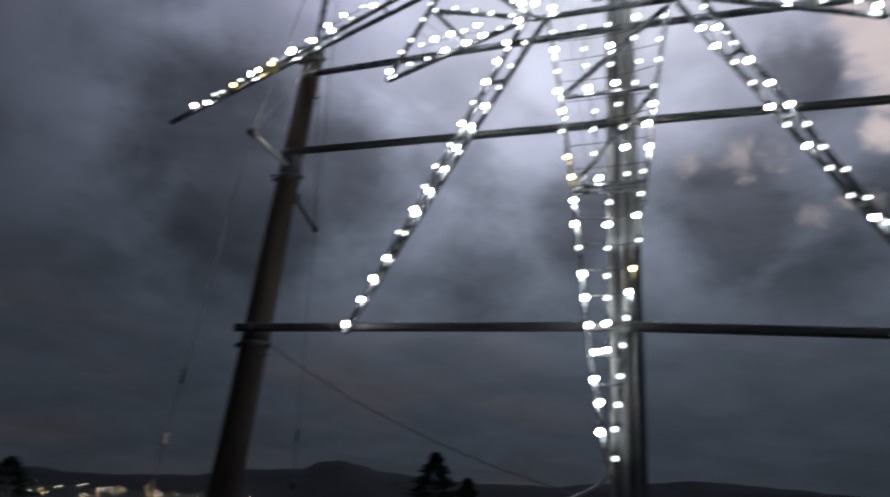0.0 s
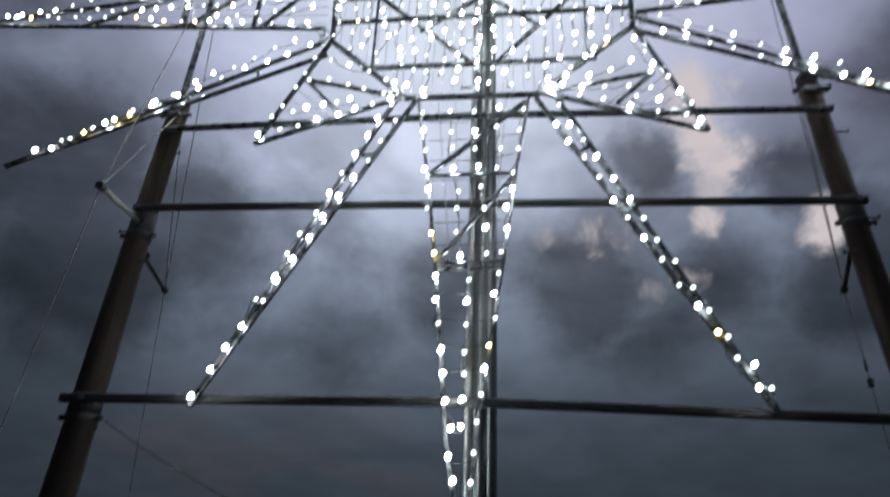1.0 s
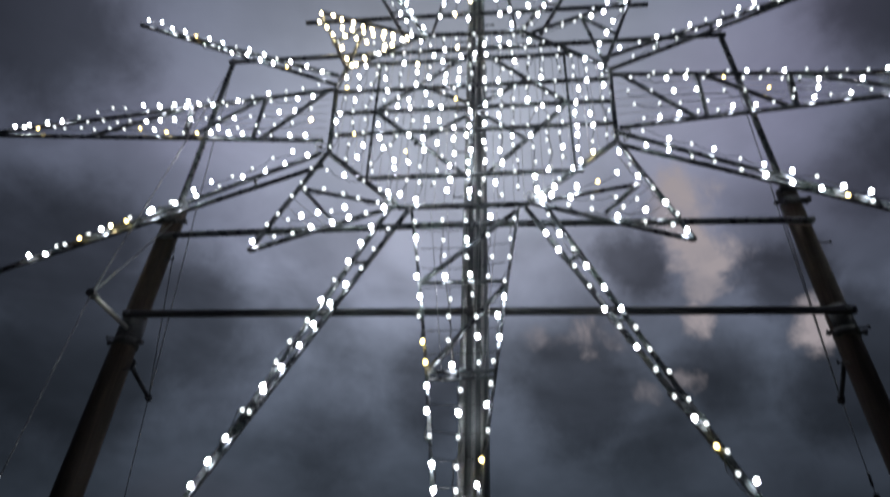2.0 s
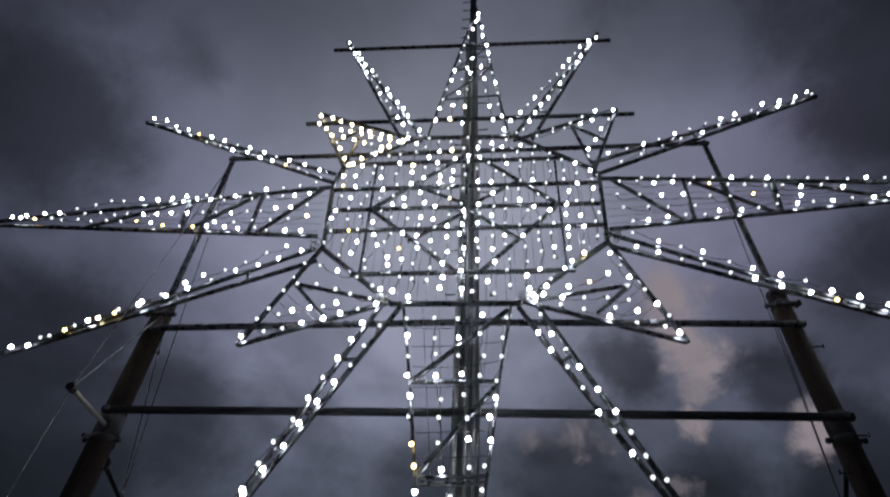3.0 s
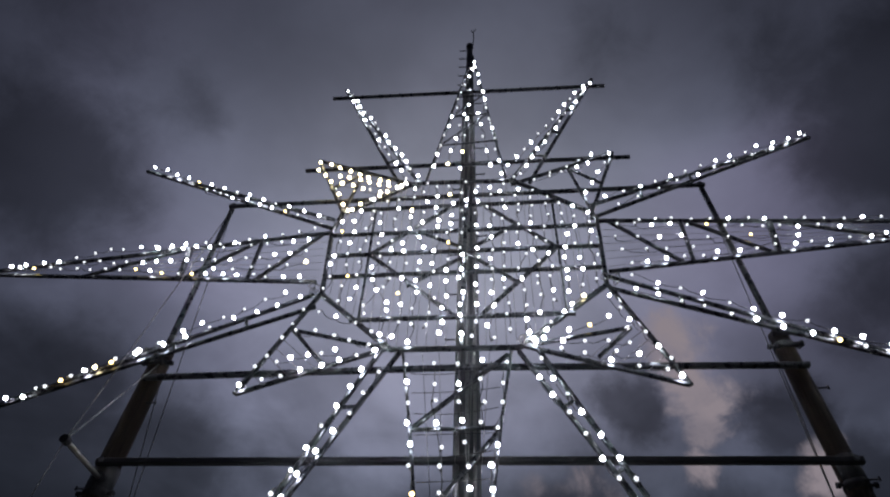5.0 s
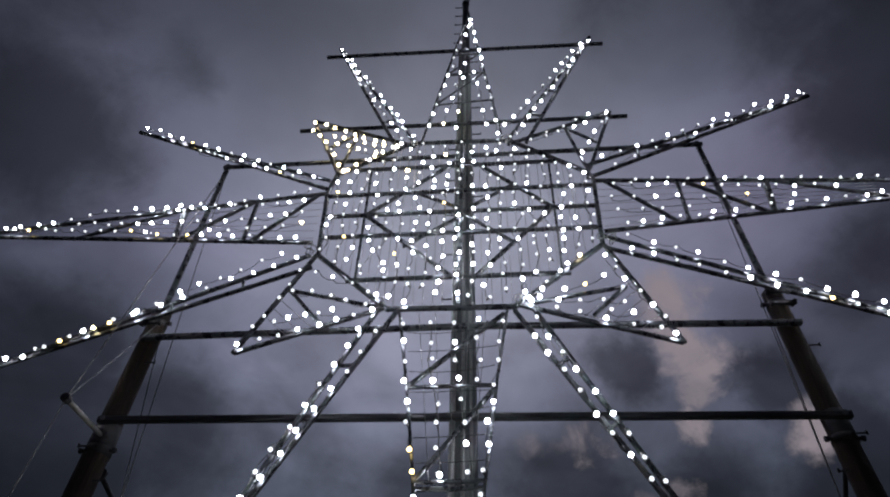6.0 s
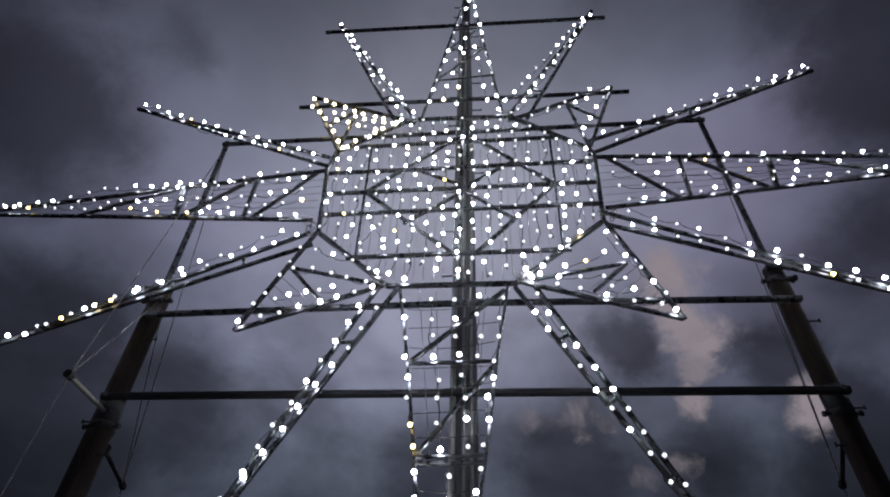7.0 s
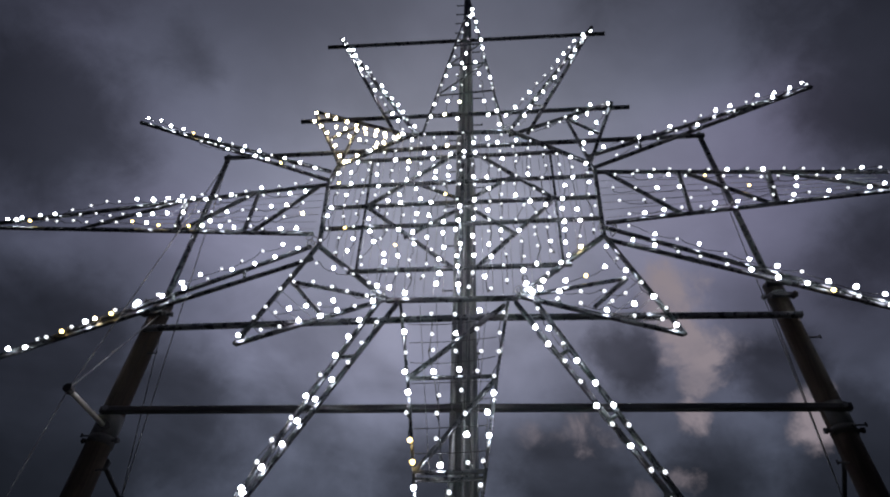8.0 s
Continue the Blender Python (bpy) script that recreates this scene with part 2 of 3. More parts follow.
def rod(bm, p, q, r0, r1=None, n=10, cap=True):
    """A round rod or tapered pole from p to q."""
    p, q = Vector(p), Vector(q)
    r1 = r0 if r1 is None else r1
    d, a, b = basis(p, q)
    rings = []
    for c, r in ((p, r0), (q, r1)):
        rings.append([bm.verts.new(c + (a * math.cos(2 * math.pi * i / n) + b * math.sin(2 * math.pi * i / n)) * r) for i in range(n)])
    for i in range(n):
        bm.faces.new((rings[0][i], rings[0][(i + 1) % n], rings[1][(i + 1) % n], rings[1][i]))
    if cap:
        bm.faces.new(rings[0][::-1])
        bm.faces.new(rings[1])


def tube_section(bm, p, q, w, h, bevel=0.18):
    """A square steel section with softened edges from p to q; w in the star's plane, h in depth."""
    p, q = Vector(p), Vector(q)
    d, a, b = basis(p, q)
    c = min(w, h) * bevel
    x, y = w / 2, h / 2
    prof = [(x - c, y), (x, y - c), (x, -y + c), (x - c, -y), (-x + c, -y), (-x, -y + c), (-x, y - c), (-x + c, y)]
    rings = [[bm.verts.new(e + a * i + b * j) for i, j in prof] for e in (p, q)]
    n = len(prof)
    for i in range(n):
        bm.faces.new((rings[0][i], rings[0][(i + 1) % n], rings[1][(i + 1) % n], rings[1][i]))
    bm.faces.new(rings[0][::-1])
    bm.faces.new(rings[1])


def cord(bm, pts, r, n=5):
    """A cable through points."""
    pts = [Vector(p) for p in pts]
    rings = []
    for i, c in enumerate(pts):
        d, a, b = basis(pts[max(i - 1, 0)], pts[min(i + 1, len(pts) - 1)])
        rings.append([bm.verts.new(c + (a * math.cos(2 * math.pi * k / n) + b * math.sin(2 * math.pi * k / n)) * r) for k in range(n)])
    for r0, r1 in zip(rings, rings[1:]):
        for k in range(n):
            bm.faces.new((r0[k], r0[(k + 1) % n], r1[(k + 1) % n], r1[k]))


def sagging(p, q, drop, steps=8):
    p, q = Vector(p), Vector(q)
    return [p.lerp(q, i / steps) - Vector((0, 0, 4 * drop * (i / steps) * (1 - i / steps))) for i in range(steps + 1)]


def lathe(bm, profile, n=12):
    """Turn (radius, height) pairs round the z axis."""
    rings = [[bm.verts.new((r * math.cos(2 * math.pi * i / n), r * math.sin(2 * math.pi * i / n), z)) for i in range(n)] for r, z in profile]
    for r0, r1 in zip(rings, rings[1:]):
        for i in range(n):
            bm.faces.new((r0[i], r0[(i + 1) % n], r1[(i + 1) % n], r1[i]))
    bm.faces.new(rings[0][::-1])
    bm.faces.new(rings[-1])


# ------------------------------------------------ ground and distance
def ground_height(x, y):
    """The knoll that the star stands on, falling away to the valley."""
    d = math.hypot(x, y - 4)
    fall = max(0.0, d - 18)
    return -70 * (1 - math.exp(-fall / 420)) + 0.25 * noise.noise((x * 0.12, y * 0.12, 0)) * min(1, d / 6)


def build_ground():
    bm = bmesh.new()
    rings = [0.0] + [1.5 * 1.22 ** i for i in range(41)]
    seg = 72
    rows = []
    for r in rings:
        row = []
        for i in range(seg):
            a = 2 * math.pi * i / seg
            x, y = r * math.sin(a), 4 + r * math.cos(a)
            row.append(bm.verts.new((x, y, ground_height(x, y))))
        rows.append(row)
    for r0, r1 in zip(rows[1:], rows[2:]):
        for i in range(seg):
            bm.faces.new((r0[i], r0[(i + 1) % seg], r1[(i + 1) % seg], r1[i]))
    bm.faces.new(rows[1][::-1])
    for v in rows[0]:
        bm.verts.remove(v)
    bmesh.ops.recalc_face_normals(bm, faces=bm.faces)
    ob = new("ground", mesh_of("ground", bm, GRASS))
    tagged(ob, "dark grassy knoll falling away to the valley", "ground", kind="structure")


def build_hills():
    """A far wooded ridge round the valley, about three kilometres off; elevations in degrees by bearing."""
    spine = [(-180, 1.5), (-120, 1.0), (-70, -0.2), (-55, -0.4), (-45, -0.7), (-39, -0.3), (-34, 0.55), (-30, 0.9), (-28.5, 1.6), (-27, 1.8), (-25.5, 1.6), (-23.5, 1.25),
             (-18, 0.9), (-10, 1.1), (-3, 1.9), (3, 2.4), (9, 2.2), (14, 2.0), (19, 2.5), (24, 2.9), (30, 2.6), (60, 2.0), (120, 1.5), (180, 1.5)]
    bm = bmesh.new()
    rows = []
    n = 900
    for i in range(n):
        deg = -180 + 360 * i / n
        for (a0, e0), (a1, e1) in zip(spine, spine[1:]):
            if a0 <= deg <= a1:
                f = (deg - a0) / (a1 - a0)
                f = f * f * (3 - 2 * f)
                el = e0 + (e1 - e0) * f
                break
        el += 0.10 * noise.noise((deg * 0.5, 3, 0)) + 0.035 * noise.noise((deg * 3.1, 7, 0))
        a = radians(deg)
        top = 3000 * math.tan(radians(el)) + 1.6
        foot = -78.0
        row = []
        for f, dist in ((0, 2300), (0.35, 2550), (0.75, 2800), (1.0, 3000), (0.6, 3400)):
            wob = 1 + 0.25 * noise.noise((deg * 0.25, dist * 0.004, 1)) * (1 if 0 < f < 1 else 0)
            row.append(bm.verts.new((dist * math.sin(a), dist * math.cos(a), foot + (top - foot) * f * wob)))
        rows.append(row)
    for i in range(n):
        r0, r1 = rows[i], rows[(i + 1) % n]
        for k in range(4):
            bm.faces.new((r0[k], r1[k], r1[k + 1], r0[k + 1]))
    bmesh.ops.recalc_face_normals(bm, faces=bm.faces)
    ob = new("backdrop_hills", mesh_of("backdrop_hills", bm, HILL))
    tagged(ob, "dark wooded ridge beyond the valley at dusk", "hills", kind="structure")


def build_town():
    """Street and house lights scattered over the valley floor, denser towards its middle."""
    rng = random.Random(11)
    cells = {TOWN_WHITE: bmesh.new(), TOWN_AMBER: bmesh.new(), TOWN_RED: bmesh.new()}
    for i in range(84):
        deg = rng.gauss(-44, 5) if i % 5 > 1 else rng.uniform(-38, -20)
        dist = rng.uniform(1350, 2350)
        a = radians(deg)
        x, y = dist * math.sin(a), dist * math.cos(a)
        z = ground_height(x, y) + rng.uniform(4, 14)
        mat = rng.choices(list(cells), (7, 5, 1))[0]
        size = rng.uniform(0.55, 1.05)
        bmesh.ops.create_icosphere(cells[mat], subdivisions=1, radius=size, matrix=Matrix.Translation((x, y, z)))
    for mat, bm, name in ((TOWN_WHITE, cells[TOWN_WHITE], "white"), (TOWN_AMBER, cells[TOWN_AMBER], "amber"), (TOWN_RED, cells[TOWN_RED], "red")):
        ob = new("town_lights", mesh_of("town_lights", bm, mat))
        tagged(ob, f"scattered {name} lights of a town in the valley", "town lights", kind="stuff")


def build_conifer(name, deg, dist, top_el, spread, seed, label):
    """A tapered trunk with drooping whorls of branch sprays."""
    rng = random.Random(seed)
    a = radians(deg)
    base = Vector((dist * math.sin(a), dist * math.cos(a), 0))
    base.z = ground_height(base.x, base.y) - 0.1
    h = 1.6 + dist * math.tan(radians(top_el)) - base.z
    tree = thing(name, base, label, "tree")
    bm = bmesh.new()
    rod(bm, base, base + Vector((0.05, 0, h * 0.97)), h * 0.022, 0.02, 9)
    part("trunk", bm, BARK, tree, smooth=True)
    bm = bmesh.new()
    for i in range(2800):
        f = rng.random() ** 0.8
        z = h * (0.10 + 0.9 * f)
        reach = spread * (1 - f) ** 0.8 * (0.55 + 0.45 * abs(math.sin(f * 34))) * rng.uniform(0.35, 1.0) + 0.06
        b = rng.uniform(0, 2 * math.pi)
        c = base + Vector((reach * math.cos(b), reach * math.sin(b), z - reach * 0.25))
        out = Vector((math.cos(b), math.sin(b), -0.35 + 0.5 * f)).normalized()
        side = Vector((-math.sin(b), math.cos(b), rng.uniform(-0.4, 0.4))).normalized()
        l, w = rng.uniform(0.12, 0.30) * h / 7, rng.uniform(0.04, 0.10) * h / 7
        vs = [bm.verts.new(c - out * l), bm.verts.new(c + side * w), bm.verts.new(c + out * l), bm.verts.new(c - side * w), bm.verts.new(c + Vector((0, 0, w)))]
        bm.faces.new((vs[0], vs[1], vs[4])), bm.faces.new((vs[1], vs[2], vs[4])), bm.faces.new((vs[2], vs[3], vs[4])), bm.faces.new((vs[3], vs[0], vs[4]))
        bm.faces.new((vs[3], vs[2], vs[1], vs[0]))
    part("crown", bm, NEEDLES, tree)


build_ground()
build_hills()
build_town()
build_conifer("conifer", -19.0, 46, 2.9, 4.8, 3, "dark conifer standing alone below the knoll")
build_conifer("conifer", -16.2, 52, 1.1, 4.0, 4, "low dark conifer beside a taller one")
build_conifer("conifer", -50.6, 40, -0.2, 4.2, 5, "dark broad conifer at the edge of the slope")

# ------------------------------------------------ poles, mast and beams that carry the star
POLE_Y = 6.33
POLES = (-4.38, 3.50)


def build_pole(foot_x, head_x, pipe_x, butt, taper, mirror):
    """A wooden utility pole with a steel pipe set on its top, clamps, step bolts and fittings."""
    def at(z):
        return foot_x + (head_x - foot_x) * z / 7.0

    def radius(z):
        return butt - taper * z

    pole = thing("utility_pole", (foot_x, POLE_Y, 0), "weathered round wooden pole with a steel pipe extension on top", "pole", "poles beside the star")
    bm = bmesh.new()
    rings, n = [], 20
    for k in range(25):
        z = -0.4 + 7.35 * k / 24
        r, x = radius(z), at(z)
        ring = []
        for i in range(n):
            t = 2 * math.pi * i / n
            rr = r * (1 + 0.02 * noise.noise((math.cos(t) * 1.5, math.sin(t) * 1.5, z * 0.5 + x)))
            ring.append(bm.verts.new((x + rr * math.cos(t) + 0.008 * math.sin(z), POLE_Y + rr * math.sin(t), z)))
        rings.append(ring)
    for r0, r1 in zip(rings, rings[1:]):
        for i in range(n):
            bm.faces.new((r0[i], r0[(i + 1) % n], r1[(i + 1) % n], r1[i]))
    bm.faces.new(rings[-1])
    part("shaft", bm, POLE_WOOD, pole, smooth=True)
    bm = bmesh.new()
    rod(bm, (at(6.8), POLE_Y, 6.8), (pipe_x, POLE_Y, 10.07), 0.040, n=14)
    part("pipe_extension", bm, STEEL, pole, "dark steel pipe", True)
    bm = bmesh.new()
    rod(bm, (pipe_x, POLE_Y, 10.06), (pipe_x, POLE_Y, 10.10), 0.047, n=14)
    part("pipe_cap", bm, STEEL, pole, "", True)
    # bands and fixing bolts under each beam
    for z in (2.86, 4.98, 6.75):
        r, x = radius(z) + 0.008, at(z)
        bm = bmesh.new()
        rod(bm, (x, POLE_Y, z - 0.035), (x, POLE_Y, z + 0.035), r, n=20)
        band = part("clamp_band", bm, BEAM, pole, "steel clamp band", True)
        for side in (-1, 1):
            bm = bmesh.new()
            rod(bm, (x + side * (r - 0.01), POLE_Y - 0.02, z), (x + side * (r + 0.06), POLE_Y - 0.02, z), 0.02, n=8)
            rod(bm, (x + side * (r + 0.035), POLE_Y - 0.02, z), (x + side * (r + 0.065), POLE_Y - 0.02, z), 0.034, n=6)
            part("clamp_bolt", bm, BEAM, band)
    for z0, z1 in ((2.90, 3.10), (4.92, 5.28)):
        bm = bmesh.new()
        rod(bm, (at(z0), POLE_Y, z0), (at(z1), POLE_Y, z1), radius(z0) + 0.006, radius(z1) + 0.006, n=20)
        rod(bm, (at(z0) + 0.05, POLE_Y - radius(z0) - 0.015, z0 + 0.06), (at(z0) + 0.05, POLE_Y - radius(z0) + 0.03, z0 + 0.06), 0.022, n=6)
        part("sleeve", bm, BEAM, pole, "dark steel sleeve under a beam", True)
    for z, side in ((2.74, 1), (5.02, mirror), (6.12, 1), (4.62, -mirror)):
        x = at(z)
        bm = bmesh.new()
        rod(bm, (x, POLE_Y - 0.05, z), (x + side * 0.23, POLE_Y - 0.05, z + 0.005), 0.010, n=8)
        rod(bm, (x + side * 0.225, POLE_Y - 0.05, z - 0.012), (x + side * 0.225, POLE_Y - 0.05, z + 0.03), 0.012, n=6)
        part("step_bolt", bm, BEAM, pole, "rusty step bolt", True)
    # bracket at the pole's head, holding the pipe
    x = at(6.8)
    for dz in (-0.06, 0.12):
        bm = bmesh.new()
        tube_section(bm, (x - 0.15, POLE_Y - 0.17, 6.72 + dz), (x + 0.15, POLE_Y - 0.17, 6.72 + dz), 0.05, 0.05)
        for s in (-0.12, 0.12):
            rod(bm, (x + s, POLE_Y - 0.21, 6.72 + dz), (x + s, POLE_Y - 0.13, 6.72 + dz), 0.028, n=6)
        part("head_bracket", bm, BEAM, pole, "bolted steel bracket")
    return pole


build_pole(-4.56, -4.37, -4.32, 0.180, 0.0088, -1)
build_pole(3.74, 3.41, 3.29, 0.146, 0.0048, 1)


def build_mast():
    """The tall middle pole behind the star, with climbing steps and a spike at its top."""
    x, y = -0.372, 6.33
    mast = thing("mast", (x, y, 0), "tall dark grey mast with climbing steps behind the star", "mast")
    bm = bmesh.new()
    rings, n = [], 20
    for k in range(33):
        z = -0.4 + 16.0 * k / 32
        r = 0.160 - 0.0004 * max(z, 0) ** 2
        rings.append([bm.verts.new((x + r * math.cos(2 * math.pi * i / n), y + r * math.sin(2 * math.pi * i / n), z)) for i in range(n)])
    for r0, r1 in zip(rings, rings[1:]):
        for i in range(n):
            bm.faces.new((r0[i], r0[(i + 1) % n], r1[(i + 1) % n], r1[i]))
    bm.faces.new(rings[-1])
    part("shaft", bm, MAST, mast, smooth=True)
    bm = bmesh.new()
    lathe(bm, [(0.072, 15.56), (0.082, 15.60), (0.078, 15.70), (0.05, 15.77), (0.015, 15.79)], 16)
    bmesh.ops.translate(bm, vec=(x, y, 0), verts=bm.verts)
    part("cap", bm, MAST, mast, "rounded cap", True)
    bm = bmesh.new()
    cord(bm, [(x + 0.07, y, 15.70), (x + 0.09, y, 16.15), (x + 0.085, y, 16.45), (x + 0.14, y, 16.62)], 0.012, 6)
    cord(bm, [(x + 0.085, y, 16.40), (x + 0.03, y, 16.55)], 0.010, 6)
    part("lightning_spike", bm, STEEL, mast, "thin forked spike", True)
    z, side = 6.6, 1
    while z < 15.5:
        bm = bmesh.new()
        r = 0.160 - 0.0004 * z ** 2
        s = side if z < 13.2 else -1
        rod(bm, (x, y - 0.03, z), (x + s * (r + 0.15), y - 0.03, z), 0.011, n=6)
        rod(bm, (x + s * (r + 0.145), y - 0.03, z - 0.01), (x + s * (r + 0.145), y - 0.03, z + 0.03), 0.011, n=6)
        part("climbing_step", bm, STEEL, mast)
        z += 0.40
        side = -side
    # conduits strapped to the face of the mast
    for dx, r in ((-0.115, 0.034), (0.0, 0.020), (0.09, 0.018)):
        bm = bmesh.new()
        cord(bm, [(x + dx, y - 0.172, 0.0), (x + dx, y - 0.168, 2.6), (x + dx, y - 0.157, 6), (x + dx * 0.9, y - 0.135, 10), (x + dx * 0.8, y - 0.105, 13.2)], r, 8)
        part("conduit", bm, ZINC, mast, "thin steel conduit", True)
    return mast


build_mast()


def build_beam(name, x0, x1, z0, z1, y, w, h, label, mat=BEAM):
    beam = thing(name, ((x0 + x1) / 2, y, (z0 + z1) / 2), label, "beam", "cross beams")
    bm = bmesh.new()
    tube_section(bm, (x0, y, z0), (x1, y, z1), w, h)
    part("bar", bm, mat, beam)
    for x, z, s in ((x0, z0, -1), (x1, z1, 1)):
        bm = bmesh.new()
        tube_section(bm, (x, y, z), (x + s * 0.006, y, z), w * 1.08, h * 1.08)
        part("end_cap", bm, ZINC if w > 0.06 else mat, beam)
    for px in POLES + (-0.372,):
        if x0 + 0.05 < px < x1 - 0.05:
            z = z0 + (z1 - z0) * (px - x0) / (x1 - x0)
            bm = bmesh.new()
            rod(bm, (px, y - h / 2 - 0.02, z), (px, y + h / 2 + 0.02, z), 0.016, n=6)
            rod(bm, (px, y - h / 2 - 0.025, z), (px, y - h / 2 - 0.002, z), 0.03, n=6)
            part("through_bolt", bm, ZINC, beam)
    return beam


build_beam("cross_beam", -4.62, -0.352, 3.02, 3.02, 6.135, 0.085, 0.08, "dark steel cross beam bolted low from pole to mast")
build_beam("cross_beam", -0.338, 3.78, 3.02, 2.90, 6.135, 0.085, 0.08, "dark steel cross beam sloping slightly from mast to pole")
build_beam("cross_beam", -4.44, -0.379, 5.26, 5.21, 6.14, 0.074, 0.08, "dark steel cross beam bolted from pole to mast")
build_beam("cross_beam", -0.365, 3.57, 5.21, 5.15, 6.14, 0.074, 0.08, "dark steel cross beam bolted from mast to pole")
build_beam("cross_beam", -4.37, -0.379, 6.40, 6.43, 6.14, 0.058, 0.08, "grey steel cross beam near the head of a pole", STEEL)
build_beam("cross_beam", -0.365, 3.50, 6.43, 6.34, 6.14, 0.058, 0.08, "grey steel cross beam from mast to pole head", STEEL)
build_beam("cross_beam", -4.33, 3.32, 9.96, 9.96, 6.255, 0.065, 0.06, "steel cross beam between the pipe extensions", STEEL)
build_beam("cross_beam", -3.16, 2.28, 10.72, 10.66, 6.14, 0.060, 0.06, "short steel cross beam behind the upper star", STEEL)
build_beam("cross_beam", -3.09, 2.24, 13.23, 13.12, 6.14, 0.065, 0.06, "short steel cross beam behind the top points", STEEL)


def build_guy(name, pole_x, root, tip, foot, marker_z, strut_mat, label):
    """A strut that holds guy wires off the pole: two wires from above, one to the ground."""
    guy = thing(name, root, label, "guy wire", "guy wires of the poles")
    root, tip, foot = Vector(root), Vector(tip), Vector(foot)
    bm = bmesh.new()
    rod(bm, root, tip, 0.026, n=10)
    part("strut", bm, strut_mat, guy, "", True)
    bm = bmesh.new()
    d = (tip - root).normalized()
    tube_section(bm, tip - d * 0.05, tip + d * 0.04, 0.085, 0.08, 0.3)
    part("wire_clamp", bm, BEAM, guy, "dark wire clamp")
    bm = bmesh.new()
    tube_section(bm, root - d * 0.02, root + d * 0.03, 0.12, 0.12)
    part("root_plate", bm, BEAM, guy)
    for top in (10.02, 6.86):
        bm = bmesh.new()
        cord(bm, sagging((pole_x, POLE_Y, top), tip, 0.01, 6), 0.007, 5)
        part("upper_wire", bm, WIRE, guy, "", True)
    bm = bmesh.new()
    cord(bm, sagging(tip, foot, 0.0, 6), 0.006, 5)
    part("ground_wire", bm, WIRE, guy, "", True)
    f = (tip.z - marker_z) / (tip.z - foot.z)
    c = tip.lerp(foot, f)
    bm = bmesh.new()
    lathe(bm, [(0.012, -0.055), (0.030, -0.048), (0.034, -0.008), (0.026, 0.0), (0.034, 0.012), (0.030, 0.048), (0.012, 0.055)], 12)
    bmesh.ops.translate(bm, vec=c, verts=bm.verts)
    part("insulator", bm, CERAMIC if strut_mat is STRUT else BEAM, guy, "small guy wire insulator", True)
    c = tip.lerp(foot, f * 0.82)
    bm = bmesh.new()
    rod(bm, c - Vector((0, 0, 0.07)), c + Vector((0, 0, 0.07)), 0.016, n=8)
    part("turnbuckle", bm, BEAM, guy, "", True)


build_guy("guy_wire", -4.31, (-4.38, 6.19, 5.10), (-4.20, 5.20, 4.95), (-4.45, 5.05, -0.1), 1.71, STRUT, "pale strut and wires holding the wooden pole")
build_guy("guy_wire", -4.31, (-4.38, 6.46, 4.78), (-4.73, 7.60, 4.85), (-4.75, 8.3, -0.1), 1.4, BEAM, "dark strut and wires behind the wooden pole")
build_guy("guy_wire", 3.30, (3.51, 6.46, 4.86), (3.88, 7.60, 4.78), (4.05, 7.75, -0.1), 3.66, BEAM, "dark strut and guy wires with an insulator")

cable = thing("power_cable", (-4.2, 6.15, 2.8), "thin power cable sagging from the pole to the star's foot", "cable")
bm = bmesh.new()
cord(bm, sagging((-4.10, 6.15, 2.80), (-0.62, 6.0, 1.50), 0.16, 14), 0.005, 6)
part("lead", bm, CABLE, cable, "", True)
bm = bmesh.new()
cord(bm, [(-0.95, 5.98, 1.47), (-0.82, 5.98, 1.50), (-0.70, 5.98, 1.56), (-0.60, 5.98, 1.62), (-0.53, 5.98, 1.70), (-0.49, 5.98, 1.80)], 0.014, 6)
part("plug_lead", bm, PALE_CABLE, cable, "pale cable end", True)

# ------------------------------------------------ the star's frame
star = thing("light_star", (CX, STAR_Y, 1.75), "large welded steel star frame carrying strings of bulbs", "star")
RAIL = 0.052


def section(name, parent, p, q, w=RAIL, mat=STEEL):
    bm = bmesh.new()
    tube_section(bm, V(*p), V(*q), w, w)
    return part(name, bm, mat, parent)


def mix(p, q, f):
    return (p[0] + (q[0] - p[0]) * f, p[1] + (q[1] - p[1]) * f)


def build_spike(rail_a, rail_b, tip, rungs, w=RAIL, diagonals=False):
    """Two rails that meet at a tip, with rungs between them."""
    bm = bmesh.new()
    tube_section(bm, V(*rail_a), V(*tip), w, w)
    spike = part("spike", bm, STEEL, star)
    section("rail", spike, rail_b, mix(rail_b, tip, 0.985), w)
    last = None
    for f in rungs:
        a, b = mix(rail_a, tip, f), mix(rail_b, tip, f)
        section("rung", spike, a, b, w * 0.75)
        if diagonals and last:
            section("brace", spike, last, b, w * 0.7)
        last = a
    bm = bmesh.new()
    a = V(*tip)
    d = (a - V(*mix(rail_a, rail_b, 0.5))).normalized()
    tube_section(bm, a - d * 0.05, a + d * 0.03, w * 1.15, w * 1.15)
    part("tip", bm, STEEL, spike)
    return spike


